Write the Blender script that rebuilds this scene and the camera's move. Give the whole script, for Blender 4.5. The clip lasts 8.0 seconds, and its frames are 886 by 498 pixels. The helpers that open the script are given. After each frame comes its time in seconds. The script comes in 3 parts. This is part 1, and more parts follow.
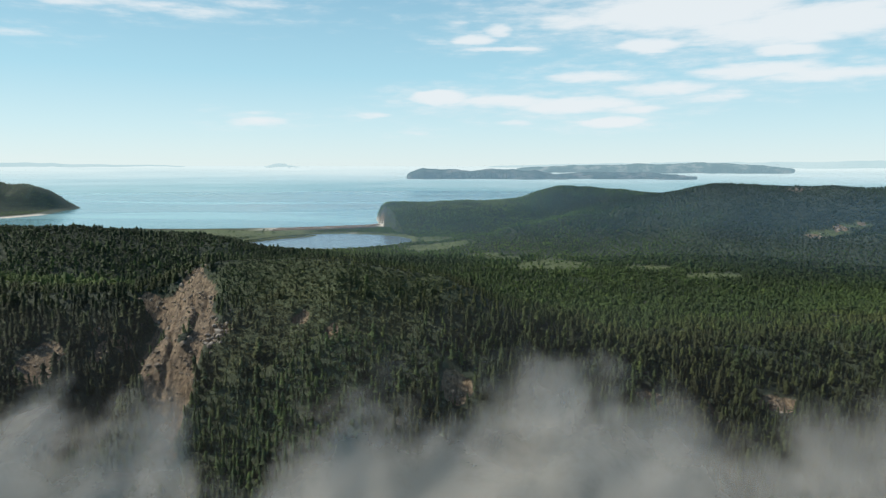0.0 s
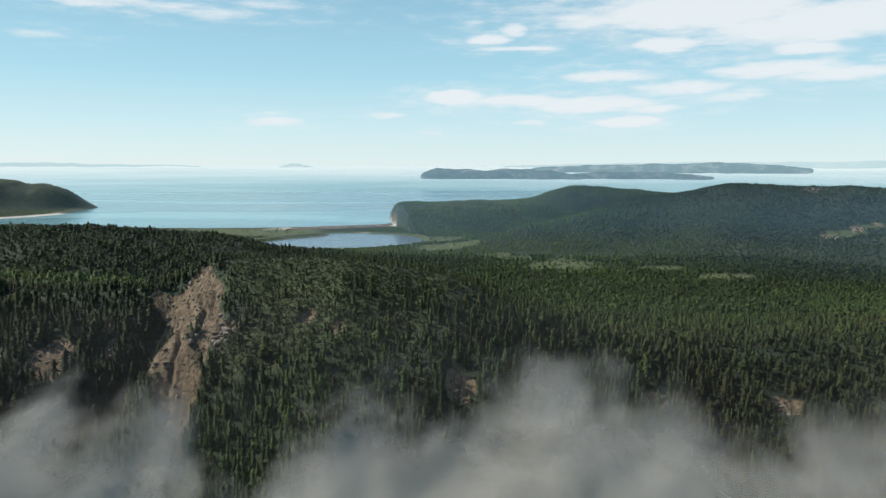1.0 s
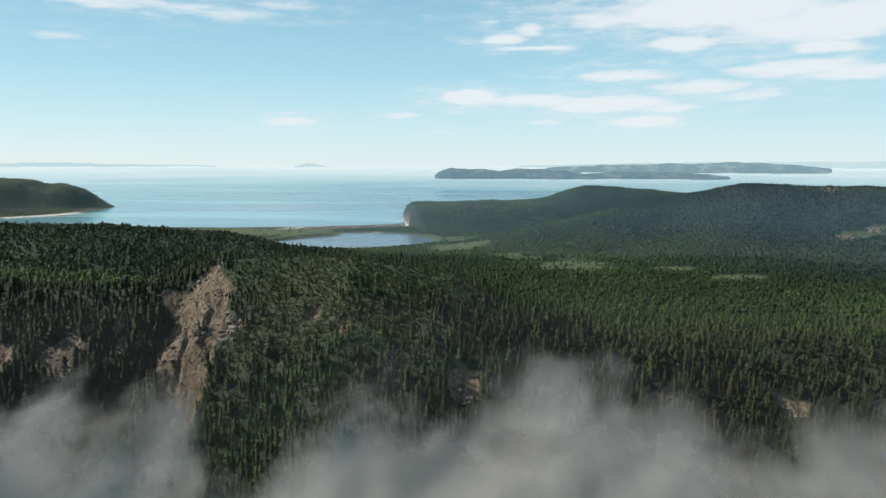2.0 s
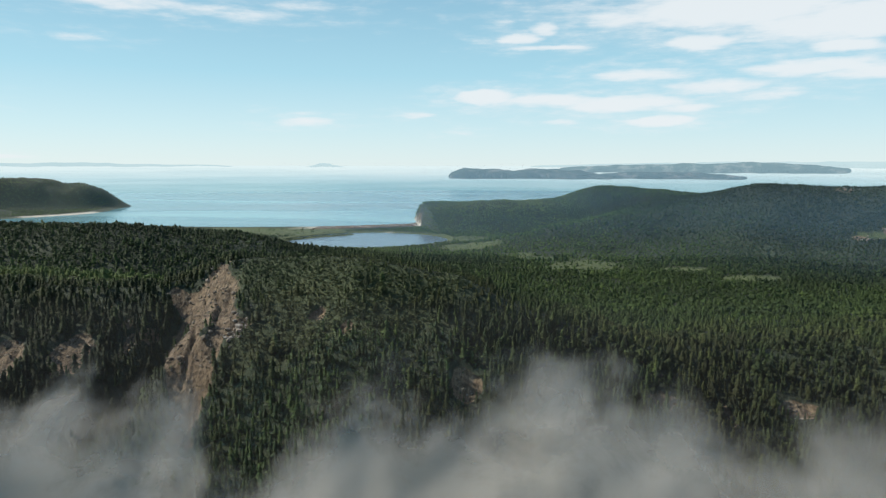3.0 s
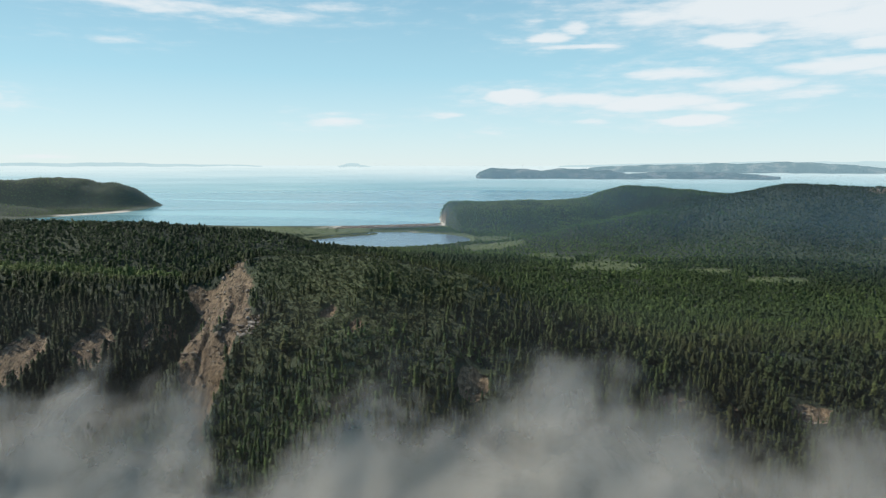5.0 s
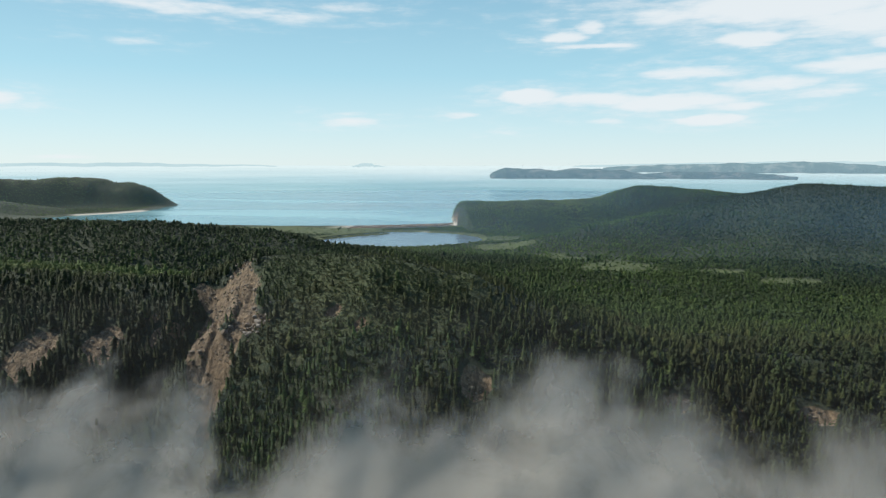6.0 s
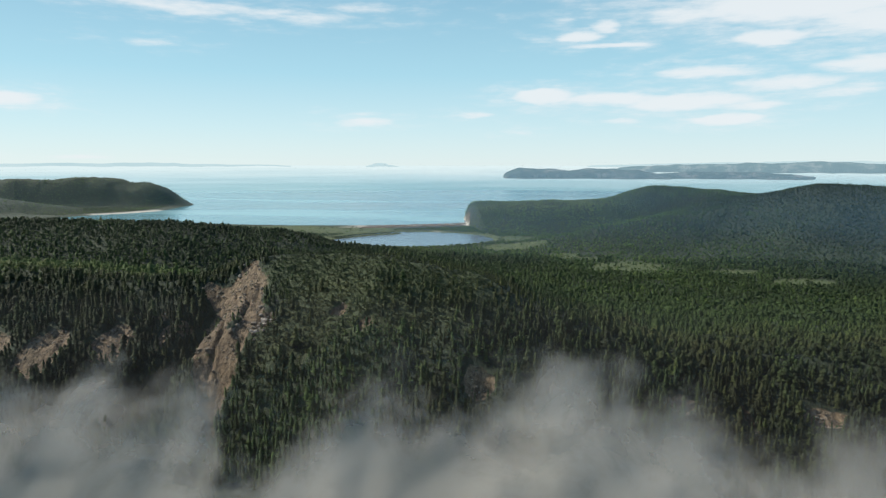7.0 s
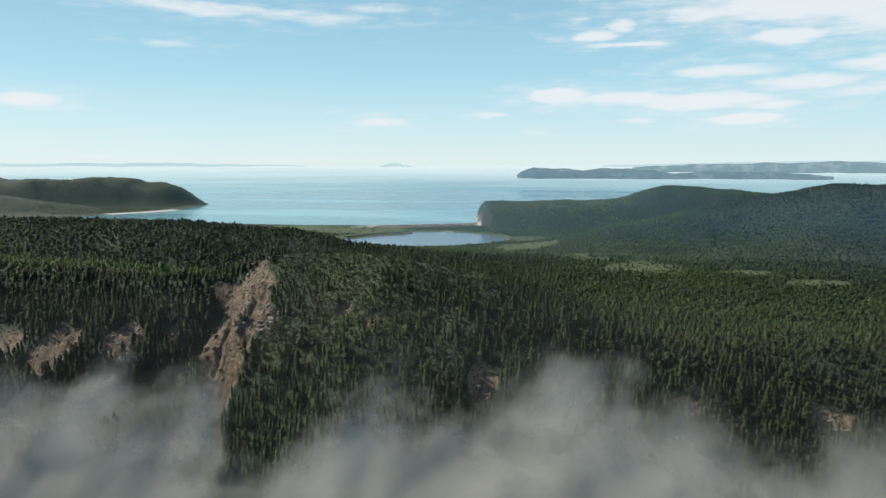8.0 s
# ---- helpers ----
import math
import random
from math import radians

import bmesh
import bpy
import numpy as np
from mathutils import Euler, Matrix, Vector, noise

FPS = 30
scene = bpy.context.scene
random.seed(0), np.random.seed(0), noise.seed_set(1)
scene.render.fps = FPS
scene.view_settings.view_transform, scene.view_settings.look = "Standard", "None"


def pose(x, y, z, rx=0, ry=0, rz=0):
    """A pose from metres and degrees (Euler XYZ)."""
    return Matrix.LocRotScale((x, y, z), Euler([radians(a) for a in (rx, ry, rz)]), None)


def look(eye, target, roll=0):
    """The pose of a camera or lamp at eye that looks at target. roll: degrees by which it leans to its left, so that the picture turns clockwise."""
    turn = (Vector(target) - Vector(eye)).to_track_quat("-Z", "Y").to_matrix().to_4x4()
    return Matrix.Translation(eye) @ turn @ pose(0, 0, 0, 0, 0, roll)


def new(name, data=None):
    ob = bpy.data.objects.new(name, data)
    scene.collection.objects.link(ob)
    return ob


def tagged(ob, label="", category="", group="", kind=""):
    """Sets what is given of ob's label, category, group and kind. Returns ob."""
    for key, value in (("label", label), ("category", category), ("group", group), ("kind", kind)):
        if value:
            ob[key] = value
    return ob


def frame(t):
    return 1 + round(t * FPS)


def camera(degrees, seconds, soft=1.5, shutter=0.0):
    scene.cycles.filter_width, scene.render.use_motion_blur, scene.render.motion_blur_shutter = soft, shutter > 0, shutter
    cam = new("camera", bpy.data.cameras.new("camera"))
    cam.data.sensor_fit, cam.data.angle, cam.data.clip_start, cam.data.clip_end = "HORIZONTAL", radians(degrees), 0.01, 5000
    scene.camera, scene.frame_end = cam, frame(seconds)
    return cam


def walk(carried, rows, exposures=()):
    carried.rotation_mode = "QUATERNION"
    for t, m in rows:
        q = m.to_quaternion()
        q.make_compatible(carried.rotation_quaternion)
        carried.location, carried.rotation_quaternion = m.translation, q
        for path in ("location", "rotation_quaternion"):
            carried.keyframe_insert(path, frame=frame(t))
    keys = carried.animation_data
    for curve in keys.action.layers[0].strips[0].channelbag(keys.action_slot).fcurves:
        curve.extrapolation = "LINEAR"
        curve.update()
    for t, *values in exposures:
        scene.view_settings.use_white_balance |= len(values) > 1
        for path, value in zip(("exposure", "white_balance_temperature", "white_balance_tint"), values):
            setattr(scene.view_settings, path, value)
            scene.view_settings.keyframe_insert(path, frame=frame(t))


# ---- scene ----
# The flight: a drone slides sideways along a bluff and turns slowly to its left.
cam = camera(67.76, 8.0, soft=1.3)
ROWS = [
    (0.0, 0.00, 0.00, 135.00, 0.000, -7.197, -0.107),
    (1.0, 5.04, -0.80, 134.97, 1.288, -7.210, -0.105),
    (2.0, 10.10, -1.50, 134.96, 2.559, -7.220, -0.105),
    (3.0, 15.19, -2.10, 134.94, 3.816, -7.228, -0.105),
    (4.0, 20.28, -2.59, 134.93, 5.064, -7.235, -0.103),
    (5.0, 25.36, -2.97, 134.90, 6.306, -7.240, -0.096),
    (6.0, 30.42, -3.23, 134.86, 7.545, -7.245, -0.084),
    (7.0, 35.45, -3.38, 134.79, 8.786, -7.250, -0.065),
    (8.0, 40.42, -3.41, 134.69, 10.032, -7.255, -0.036),
]
walk(cam, [(t, pose(x, y, z, 90 + pitch, roll, yaw)) for t, x, y, z, yaw, pitch, roll in ROWS])

# ---- sky, sun ----
EYE = 135.0                      # the drone's height over the sea
SUN_AZ, SUN_EL = -78.0, 43.0     # degrees right of ahead, degrees up
world = bpy.data.worlds.new("sky")
scene.world = world
world.use_nodes = True
W = world.node_tree
W.nodes.clear()


def wnode(kind, **values):
    n = W.nodes.new(kind)
    for k, v in values.items():
        n.inputs[int(k[1:])].default_value = v
    return n


def wmath(op, a, b=None, c=None, clamp=False):
    n = W.nodes.new("ShaderNodeMath")
    n.operation, n.use_clamp = op, clamp
    for i, v in enumerate((a, b, c)):
        if v is None:
            continue
        if isinstance(v, (int, float)):
            n.inputs[i].default_value = v
        else:
            W.links.new(v, n.inputs[i])
    return n.outputs[0]


nishita = W.nodes.new("ShaderNodeTexSky")
nishita.sky_type, nishita.sun_disc = "NISHITA", False
nishita.sun_elevation, nishita.sun_rotation = radians(SUN_EL), radians(SUN_AZ)
nishita.altitude, nishita.air_density, nishita.dust_density, nishita.ozone_density = 100, 1.0, 0.6, 2.0
SKY, CLOUD = 0.15, 0.91
direction = W.nodes.new("ShaderNodeTexCoord")
split = W.nodes.new("ShaderNodeSeparateXYZ")
W.links.new(direction.outputs["Generated"], split.inputs[0])
dx, dy, dz = split.outputs
az = wmath("MULTIPLY", wmath("ARCTAN2", dx, dy), 57.2958)
el = wmath("MULTIPLY", wmath("ARCSINE", dz), 57.2958)
flat = W.nodes.new("ShaderNodeCombineXYZ")
W.links.new(az, flat.inputs[0])
W.links.new(wmath("MULTIPLY", el, 4.5), flat.inputs[1])
drift = wnode("ShaderNodeTexNoise", _2=0.14, _3=4.0, _4=0.55)
W.links.new(flat.outputs[0], drift.inputs[0])
wisp = wnode("ShaderNodeTexNoise", _2=0.34, _3=4.0, _4=0.52)
W.links.new(flat.outputs[0], wisp.inputs[0])
feather = wnode("ShaderNodeTexNoise", _2=1.1, _3=5.0, _4=0.6)
W.links.new(flat.outputs[0], feather.inputs[0])
shift = W.nodes.new("ShaderNodeSeparateColor")
W.links.new(drift.outputs["Color"], shift.inputs[0])
waz = wmath("ADD", az, wmath("MULTIPLY", wmath("SUBTRACT", shift.outputs[0], 0.5), 3.0))
wel = wmath("ADD", el, wmath("MULTIPLY", wmath("SUBTRACT", shift.outputs[1], 0.5), 0.9))
# thin streaks of cloud: degrees right of ahead, degrees up, half width, half height, thickness
STREAKS = [
    (19.2, 12.03, 10.9, 1.88, 1.3), (27.6, 10.33, 10.2, 1.78, 1.2), (10.4, 11.75, 4.4, 1.06, 0.8), (17.1, 9.68, 3.6, 0.76, 1.1),
    (20.5, 9.52, 3.2, 0.39, 0.6), (27.0, 8.65, 3.5, 0.64, 1.1), (25.1, 7.26, 6.4, 0.84, 1.0), (29.8, 6.75, 6.5, 0.74, 1.0),
    (12.6, 7.35, 5.0, 0.67, 0.95), (17.9, 6.27, 4.9, 0.84, 0.8), (21.9, 5.54, 3.8, 0.64, 0.7), (-0.2, 5.68, 3.1, 0.71, 1.2),
    (5.7, 5.38, 6.2, 0.64, 1.0), (11.1, 5.09, 6.5, 0.88, 1.1), (15.9, 4.61, 3.1, 0.49, 0.8), (14.0, 3.64, 3.2, 0.56, 1.1),
]
STREAKS += [
    (6.2, 3.67, 2.4, 0.32, 0.6), (4.6, 10.97, 1.5, 0.8, 0.9), (2.8, 10.31, 2.5, 0.56, 1.0), (5.1, 9.55, 4.5, 0.28, 0.9),
    (1.3, 11.66, 1.6, 0.43, 0.5), (-32.1, 9.35, 2.8, 0.45, 0.5), (-29.6, 12.16, 7.1, 0.71, 0.85), (-20.9, 11.93, 7.2, 0.77, 0.6),
    (-15.6, 12.71, 4.0, 0.53, 0.5), (-15.5, 3.64, 3.0, 0.49, 0.8), (-15.7, 4.38, 2.2, 0.29, 0.35), (-5.7, 4.28, 2.1, 0.36, 0.65),
    (-2.6, 2.87, 2.1, 0.34, 0.5), (-37.3, 0.59, 3.4, 0.25, 0.6), (-41.8, 4.77, 2.8, 0.67, 1.0), (-41.4, 4.07, 2.0, 0.22, 0.5),
]
cover = None
for a, e, wide, high, thick in STREAKS:
    u = wmath("POWER", wmath("ABSOLUTE", wmath("DIVIDE", wmath("SUBTRACT", waz, a), wide)), 2.0)
    v = wmath("POWER", wmath("ABSOLUTE", wmath("DIVIDE", wmath("SUBTRACT", wel, e), high)), 2.0)
    one = wmath("MULTIPLY", wmath("SUBTRACT", 1.1, wmath("ADD", u, v)), thick)
    veil = wmath("MULTIPLY", wmath("SUBTRACT", 1.0, wmath("DIVIDE", wmath("ADD", u, v), 5.5)), 0.4 * thick)
    one = wmath("MAXIMUM", one, veil)
    cover = one if cover is None else wmath("SMOOTH_MAX", cover, one, 0.15)
cover = wmath("ADD", cover, wmath("MULTIPLY", wmath("SUBTRACT", wisp.outputs[0], 0.5), 1.1))
cover = wmath("ADD", cover, wmath("MULTIPLY", wmath("SUBTRACT", feather.outputs[0], 0.5), 0.4))
# high overhead, out of view, noise carries the streaks on
over = wnode("ShaderNodeMapRange", _1=14.0, _2=24.0, _3=-1.0, _4=0.0)
over.clamp = True
W.links.new(el, over.inputs[0])
high_cover = wmath("ADD", over.outputs[0], wmath("MULTIPLY", wmath("SUBTRACT", drift.outputs[0], 0.5), 3.0))
cover = wmath("MAXIMUM", cover, high_cover)
soft_cover = wnode("ShaderNodeMapRange", _1=-0.05, _2=1.15, _3=0.0, _4=0.9)
soft_cover.interpolation_type, soft_cover.clamp = "SMOOTHERSTEP", True
W.links.new(cover, soft_cover.inputs[0])
sky_light = W.nodes.new("ShaderNodeVectorMath")
sky_light.operation = "MULTIPLY"
W.links.new(nishita.outputs[0], sky_light.inputs[0])
sky_light.inputs[1].default_value = (SKY * 0.92, SKY * 1.05, SKY * 1.04)
# sea haze whitens the air towards the horizon
haze = wnode("ShaderNodeMapRange", _1=12.0, _2=40.0, _3=0.92, _4=0.0)
haze.interpolation_type, haze.clamp = "SMOOTHSTEP", True
W.links.new(el, haze.inputs[0])
depth_of_air = wmath("DIVIDE", el, 15.0, clamp=True)
band = W.nodes.new("ShaderNodeValToRGB")
W.links.new(depth_of_air, band.inputs[0])
stops = band.color_ramp.elements
stops.new(0.2), stops.new(0.5)
for s_, (p_, c_) in zip(stops, ((0.0, (0.76, 0.88, 0.89)), (0.2, (0.61, 0.82, 0.885)), (0.5, (0.41, 0.7, 0.83)), (0.95, (0.28, 0.53, 0.69)))):
    s_.position, s_.color = p_, (*c_, 1)
air = W.nodes.new("ShaderNodeMix")
air.data_type = "RGBA"
W.links.new(haze.outputs[0], air.inputs[0])
W.links.new(sky_light.outputs[0], air.inputs[6])
W.links.new(band.outputs[0], air.inputs[7])
clouds = W.nodes.new("ShaderNodeMix")
clouds.data_type = "RGBA"
W.links.new(soft_cover.outputs[0], clouds.inputs[0])
W.links.new(air.outputs[2], clouds.inputs[6])
clouds.inputs[7].default_value = (CLOUD * 0.92, CLOUD * 0.97, CLOUD, 1)
glow = W.nodes.new("ShaderNodeBackground")
W.links.new(clouds.outputs[2], glow.inputs[0])
out = W.nodes.new("ShaderNodeOutputWorld")
W.links.new(glow.outputs[0], out.inputs[0])

sun = new("sun", bpy.data.lights.new("sun", "SUN"))
sun.data.energy, sun.data.angle, sun.data.color = 5.0, radians(1.0), (1.0, 0.92, 0.79)
sa, se = radians(SUN_AZ), radians(SUN_EL)
sun.matrix_world = look((math.sin(sa) * math.cos(se) * 900, math.cos(sa) * math.cos(se) * 900, math.sin(se) * 900), (0, 0, 0))
scene.view_settings.exposure = 0.0


# ---- materials ----
def material(name):
    m = bpy.data.materials.new(name)
    m.use_nodes = True
    t = m.node_tree
    return m, t, t.nodes["Principled BSDF"]


def link(t, a, b):
    t.links.new(a, b)


def tex_noise(t, scale, detail=4.0, rough=0.6, stretch=None):
    n = t.nodes.new("ShaderNodeTexNoise")
    n.inputs["Scale"].default_value, n.inputs["Detail"].default_value, n.inputs["Roughness"].default_value = scale, detail, rough
    g = t.nodes.new("ShaderNodeNewGeometry")
    v = g.outputs["Position"]
    if stretch:
        m = t.nodes.new("ShaderNodeVectorMath")
        m.operation = "MULTIPLY"
        m.inputs[1].default_value = stretch
        link(t, v, m.inputs[0])
        v = m.outputs[0]
    link(t, v, n.inputs["Vector"])
    return n.outputs["Fac"]


def ramp(t, fac, *stops):
    r = t.nodes.new("ShaderNodeValToRGB")
    e = r.color_ramp.elements
    while len(e) < len(stops):
        e.new(0.5)
    for x, (p, c) in zip(e, stops):
        x.position, x.color = p, (*c, 1)
    link(t, fac, r.inputs[0])
    return r.outputs[0]


def mix(t, fac, a, b):
    m = t.nodes.new("ShaderNodeMix")
    m.data_type = "RGBA"
    for v, s in ((fac, 0), (a, 6), (b, 7)):
        if isinstance(v, (int, float)):
            m.inputs[s].default_value = v
        elif isinstance(v, tuple):
            m.inputs[s].default_value = (*v, 1)
        else:
            link(t, v, m.inputs[s])
    return m.outputs[2]


def value(t, op, a, b, clamp=False):
    m = t.nodes.new("ShaderNodeMath")
    m.operation, m.use_clamp = op, clamp
    for i, v in enumerate((a, b)):
        if isinstance(v, (int, float)):
            m.inputs[i].default_value = v
        else:
            link(t, v, m.inputs[i])
    return m.outputs[0]


def attribute(t, name):
    a = t.nodes.new("ShaderNodeAttribute")
    a.attribute_name = name
    return a.outputs["Fac"]


def bump(t, bsdf, height, strength, distance):
    b = t.nodes.new("ShaderNodeBump")
    b.inputs["Strength"].default_value, b.inputs["Distance"].default_value = strength, distance
    link(t, height, b.inputs["Height"])
    link(t, b.outputs[0], bsdf.inputs["Normal"])


# forest floor, moss and meadow, bare scree and sand on one sheet of land
GROUND, t, b = material("ground")
floor_col = ramp(t, tex_noise(t, 0.35, 8, 0.7), (0.3, (0.013, 0.02, 0.011)), (0.5, (0.021, 0.032, 0.017)), (0.64, (0.032, 0.042, 0.022)), (0.8, (0.054, 0.058, 0.031)))
moss = ramp(t, tex_noise(t, 0.05, 6), (0.3, (0.062, 0.086, 0.028)), (0.55, (0.09, 0.114, 0.033)), (0.8, (0.148, 0.148, 0.05)))
grain = tex_noise(t, 0.45, 8, 0.7, (1, 1, 0.5))
runnel = tex_noise(t, 0.55, 6, 0.7, (1.0, 0.22, 0.22))
scree = ramp(t, value(t, "ADD", value(t, "MULTIPLY", grain, 0.5), value(t, "MULTIPLY", runnel, 0.5)), (0.36, (0.035, 0.024, 0.014)), (0.46, (0.095, 0.067, 0.04)), (0.55, (0.175, 0.128, 0.078)), (0.68, (0.32, 0.25, 0.165)))
sand = ramp(t, tex_noise(t, 0.2, 4), (0.3, (0.38, 0.335, 0.27)), (0.7, (0.55, 0.5, 0.42)))
col = mix(t, attribute(t, "grass"), floor_col, moss)
edge = value(t, "ADD", attribute(t, "rock"), value(t, "MULTIPLY", value(t, "SUBTRACT", tex_noise(t, 0.25, 5), 0.5), 0.8))
edge = value(t, "MULTIPLY", value(t, "SUBTRACT", edge, 0.4), 5.0, True)
col = mix(t, edge, col, scree)
col = mix(t, attribute(t, "sand"), col, sand)
link(t, col, b.inputs["Base Color"])
b.inputs["Roughness"].default_value = 0.95
bump(t, b, grain, 0.9, 1.2)

FOLIAGE, t, b = material("foliage")
tone = value(t, "ADD", attribute(t, "tint"), value(t, "MULTIPLY", value(t, "SUBTRACT", tex_noise(t, 1.6, 4, 0.7), 0.5), 0.7))
green = ramp(t, tone, (0.0, (0.027, 0.042, 0.023)), (0.35, (0.047, 0.074, 0.031)), (0.6, (0.071, 0.113, 0.038)), (0.85, (0.1, 0.152, 0.045)), (1.0, (0.14, 0.172, 0.064)))
olive = ramp(t, tone, (0.0, (0.042, 0.043, 0.025)), (0.4, (0.078, 0.08, 0.035)), (0.8, (0.135, 0.132, 0.054)), (1.0, (0.185, 0.168, 0.078)))
drift_a = value(t, "MULTIPLY", value(t, "SUBTRACT", tex_noise(t, 0.018, 4, 0.6), 0.38), 4.0, True)
far_off = t.nodes.new("ShaderNodeSeparateXYZ")
link(t, t.nodes.new("ShaderNodeNewGeometry").outputs["Position"], far_off.inputs[0])
slope_only = t.nodes.new("ShaderNodeMapRange")
for i_, v_ in ((1, 385.0), (2, 500.0), (3, 0.64), (4, 0.05)):
    slope_only.inputs[i_].default_value = v_
link(t, far_off.outputs[1], slope_only.inputs[0])
link(t, mix(t, value(t, "MULTIPLY", drift_a, slope_only.outputs[0]), green, olive), b.inputs["Base Color"])
b.inputs["Roughness"].default_value = 0.7
b.inputs["Specular IOR Level"].default_value = 0.2
bump(t, b, tex_noise(t, 2.0, 3, 0.7), 1.0, 0.6)
# needles let part of the light through
through_leaf, leaf = t.nodes.new("ShaderNodeBsdfTranslucent"), t.nodes.new("ShaderNodeMixShader")
link(t, b.inputs["Base Color"].links[0].from_socket, through_leaf.inputs[0])
leaf.inputs[0].default_value = 0.4
link(t, b.outputs[0], leaf.inputs[1])
link(t, through_leaf.outputs[0], leaf.inputs[2])
link(t, leaf.outputs[0], t.nodes["Material Output"].inputs["Surface"])

BARK, t, b = material("bark")
link(t, ramp(t, tex_noise(t, 3.0), (0.3, (0.05, 0.04, 0.03)), (0.7, (0.13, 0.11, 0.09))), b.inputs["Base Color"])
b.inputs["Roughness"].default_value = 0.9

ROCK, t, b = material("rock")
stone = tex_noise(t, 1.1, 6, 0.7)
link(t, mix(t, attribute(t, "tint"), ramp(t, stone, (0.3, (0.08, 0.06, 0.038)), (0.7, (0.21, 0.16, 0.105))), ramp(t, stone, (0.3, (0.2, 0.185, 0.16)), (0.7, (0.38, 0.355, 0.31)))), b.inputs["Base Color"])
b.inputs["Roughness"].default_value = 0.9
bump(t, b, stone, 0.6, 0.3)

SEA, t, b = material("sea_water")
streak = tex_noise(t, 0.0026, 4, 0.45, (0.3, 1.5, 1))
link(t, ramp(t, streak, (0.36, (0.055, 0.16, 0.19)), (0.5, (0.125, 0.27, 0.3)), (0.6, (0.23, 0.4, 0.42))), b.inputs["Base Color"])
rough = t.nodes.new("ShaderNodeMapRange")
for i, v in ((1, 0.35), (2, 0.65), (3, 0.14), (4, 0.22)):
    rough.inputs[i].default_value = v
link(t, streak, rough.inputs[0])
link(t, rough.outputs[0], b.inputs["Roughness"])
b.inputs["IOR"].default_value = 1.33
bump(t, b, tex_noise(t, 0.06, 4, 0.6, (0.5, 1.6, 1)), 0.012, 2.0)

# sky reflection and haze painted as glow, paler towards the horizon
FAR_SEA, t, b = material("glowing_far_sea")
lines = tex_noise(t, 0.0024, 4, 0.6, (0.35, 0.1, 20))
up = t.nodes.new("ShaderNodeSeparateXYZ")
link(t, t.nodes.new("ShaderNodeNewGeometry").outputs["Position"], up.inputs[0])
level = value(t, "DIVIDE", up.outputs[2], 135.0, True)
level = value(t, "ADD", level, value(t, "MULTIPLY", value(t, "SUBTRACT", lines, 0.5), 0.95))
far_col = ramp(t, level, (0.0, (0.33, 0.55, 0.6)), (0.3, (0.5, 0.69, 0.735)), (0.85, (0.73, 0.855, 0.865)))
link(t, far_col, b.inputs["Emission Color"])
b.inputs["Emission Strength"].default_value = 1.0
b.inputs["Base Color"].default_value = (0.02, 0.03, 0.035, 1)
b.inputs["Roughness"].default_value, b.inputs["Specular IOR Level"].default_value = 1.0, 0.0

POND, t, b = material("lake_water")
b.inputs["Base Color"].default_value = (0.11, 0.14, 0.175, 1)
b.inputs["Roughness"].default_value, b.inputs["IOR"].default_value = 0.2, 1.33
bump(t, b, tex_noise(t, 0.15, 3), 0.04, 0.5)

# haze over the farthest coasts, painted as a pale glow of the land
FAINT, t, b = material("faint_coast_glow")
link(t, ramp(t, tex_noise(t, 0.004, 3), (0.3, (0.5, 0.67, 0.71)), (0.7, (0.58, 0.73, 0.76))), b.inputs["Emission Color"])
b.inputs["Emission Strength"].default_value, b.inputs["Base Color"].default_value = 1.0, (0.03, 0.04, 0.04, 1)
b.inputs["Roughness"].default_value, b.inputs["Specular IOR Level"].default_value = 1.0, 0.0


def distant(name, haze_glow):
    """Woods and cliffs with a glow of that colour painted in for kilometres of hazy air."""
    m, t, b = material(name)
    b.inputs["Emission Color"].default_value, b.inputs["Emission Strength"].default_value = (*haze_glow, 1), 1.0
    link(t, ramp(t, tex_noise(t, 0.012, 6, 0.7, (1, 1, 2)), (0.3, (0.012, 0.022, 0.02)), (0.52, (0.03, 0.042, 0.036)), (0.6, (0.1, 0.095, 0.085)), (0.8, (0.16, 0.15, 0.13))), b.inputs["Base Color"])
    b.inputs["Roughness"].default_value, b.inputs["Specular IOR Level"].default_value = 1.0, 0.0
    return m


DISTANT = distant("coast_haze_glow", (0.145, 0.232, 0.285))
BEYOND = distant("coast_haze_glow_pale", (0.2, 0.31, 0.365))

# bluish see-through sheets imitate hazy air and lighten what lies behind
HAZE, t, b = material("haze_sheet")
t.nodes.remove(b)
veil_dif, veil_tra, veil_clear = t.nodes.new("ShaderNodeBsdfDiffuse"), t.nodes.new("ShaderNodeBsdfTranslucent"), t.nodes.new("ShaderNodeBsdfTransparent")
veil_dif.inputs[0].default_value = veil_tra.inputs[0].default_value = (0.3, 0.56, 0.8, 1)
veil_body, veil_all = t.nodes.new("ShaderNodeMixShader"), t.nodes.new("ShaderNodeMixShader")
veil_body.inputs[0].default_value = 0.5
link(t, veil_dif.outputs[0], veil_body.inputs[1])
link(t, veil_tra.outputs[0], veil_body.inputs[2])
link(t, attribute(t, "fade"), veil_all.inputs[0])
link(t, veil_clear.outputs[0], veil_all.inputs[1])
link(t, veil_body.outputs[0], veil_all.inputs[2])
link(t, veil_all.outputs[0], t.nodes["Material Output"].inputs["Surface"])


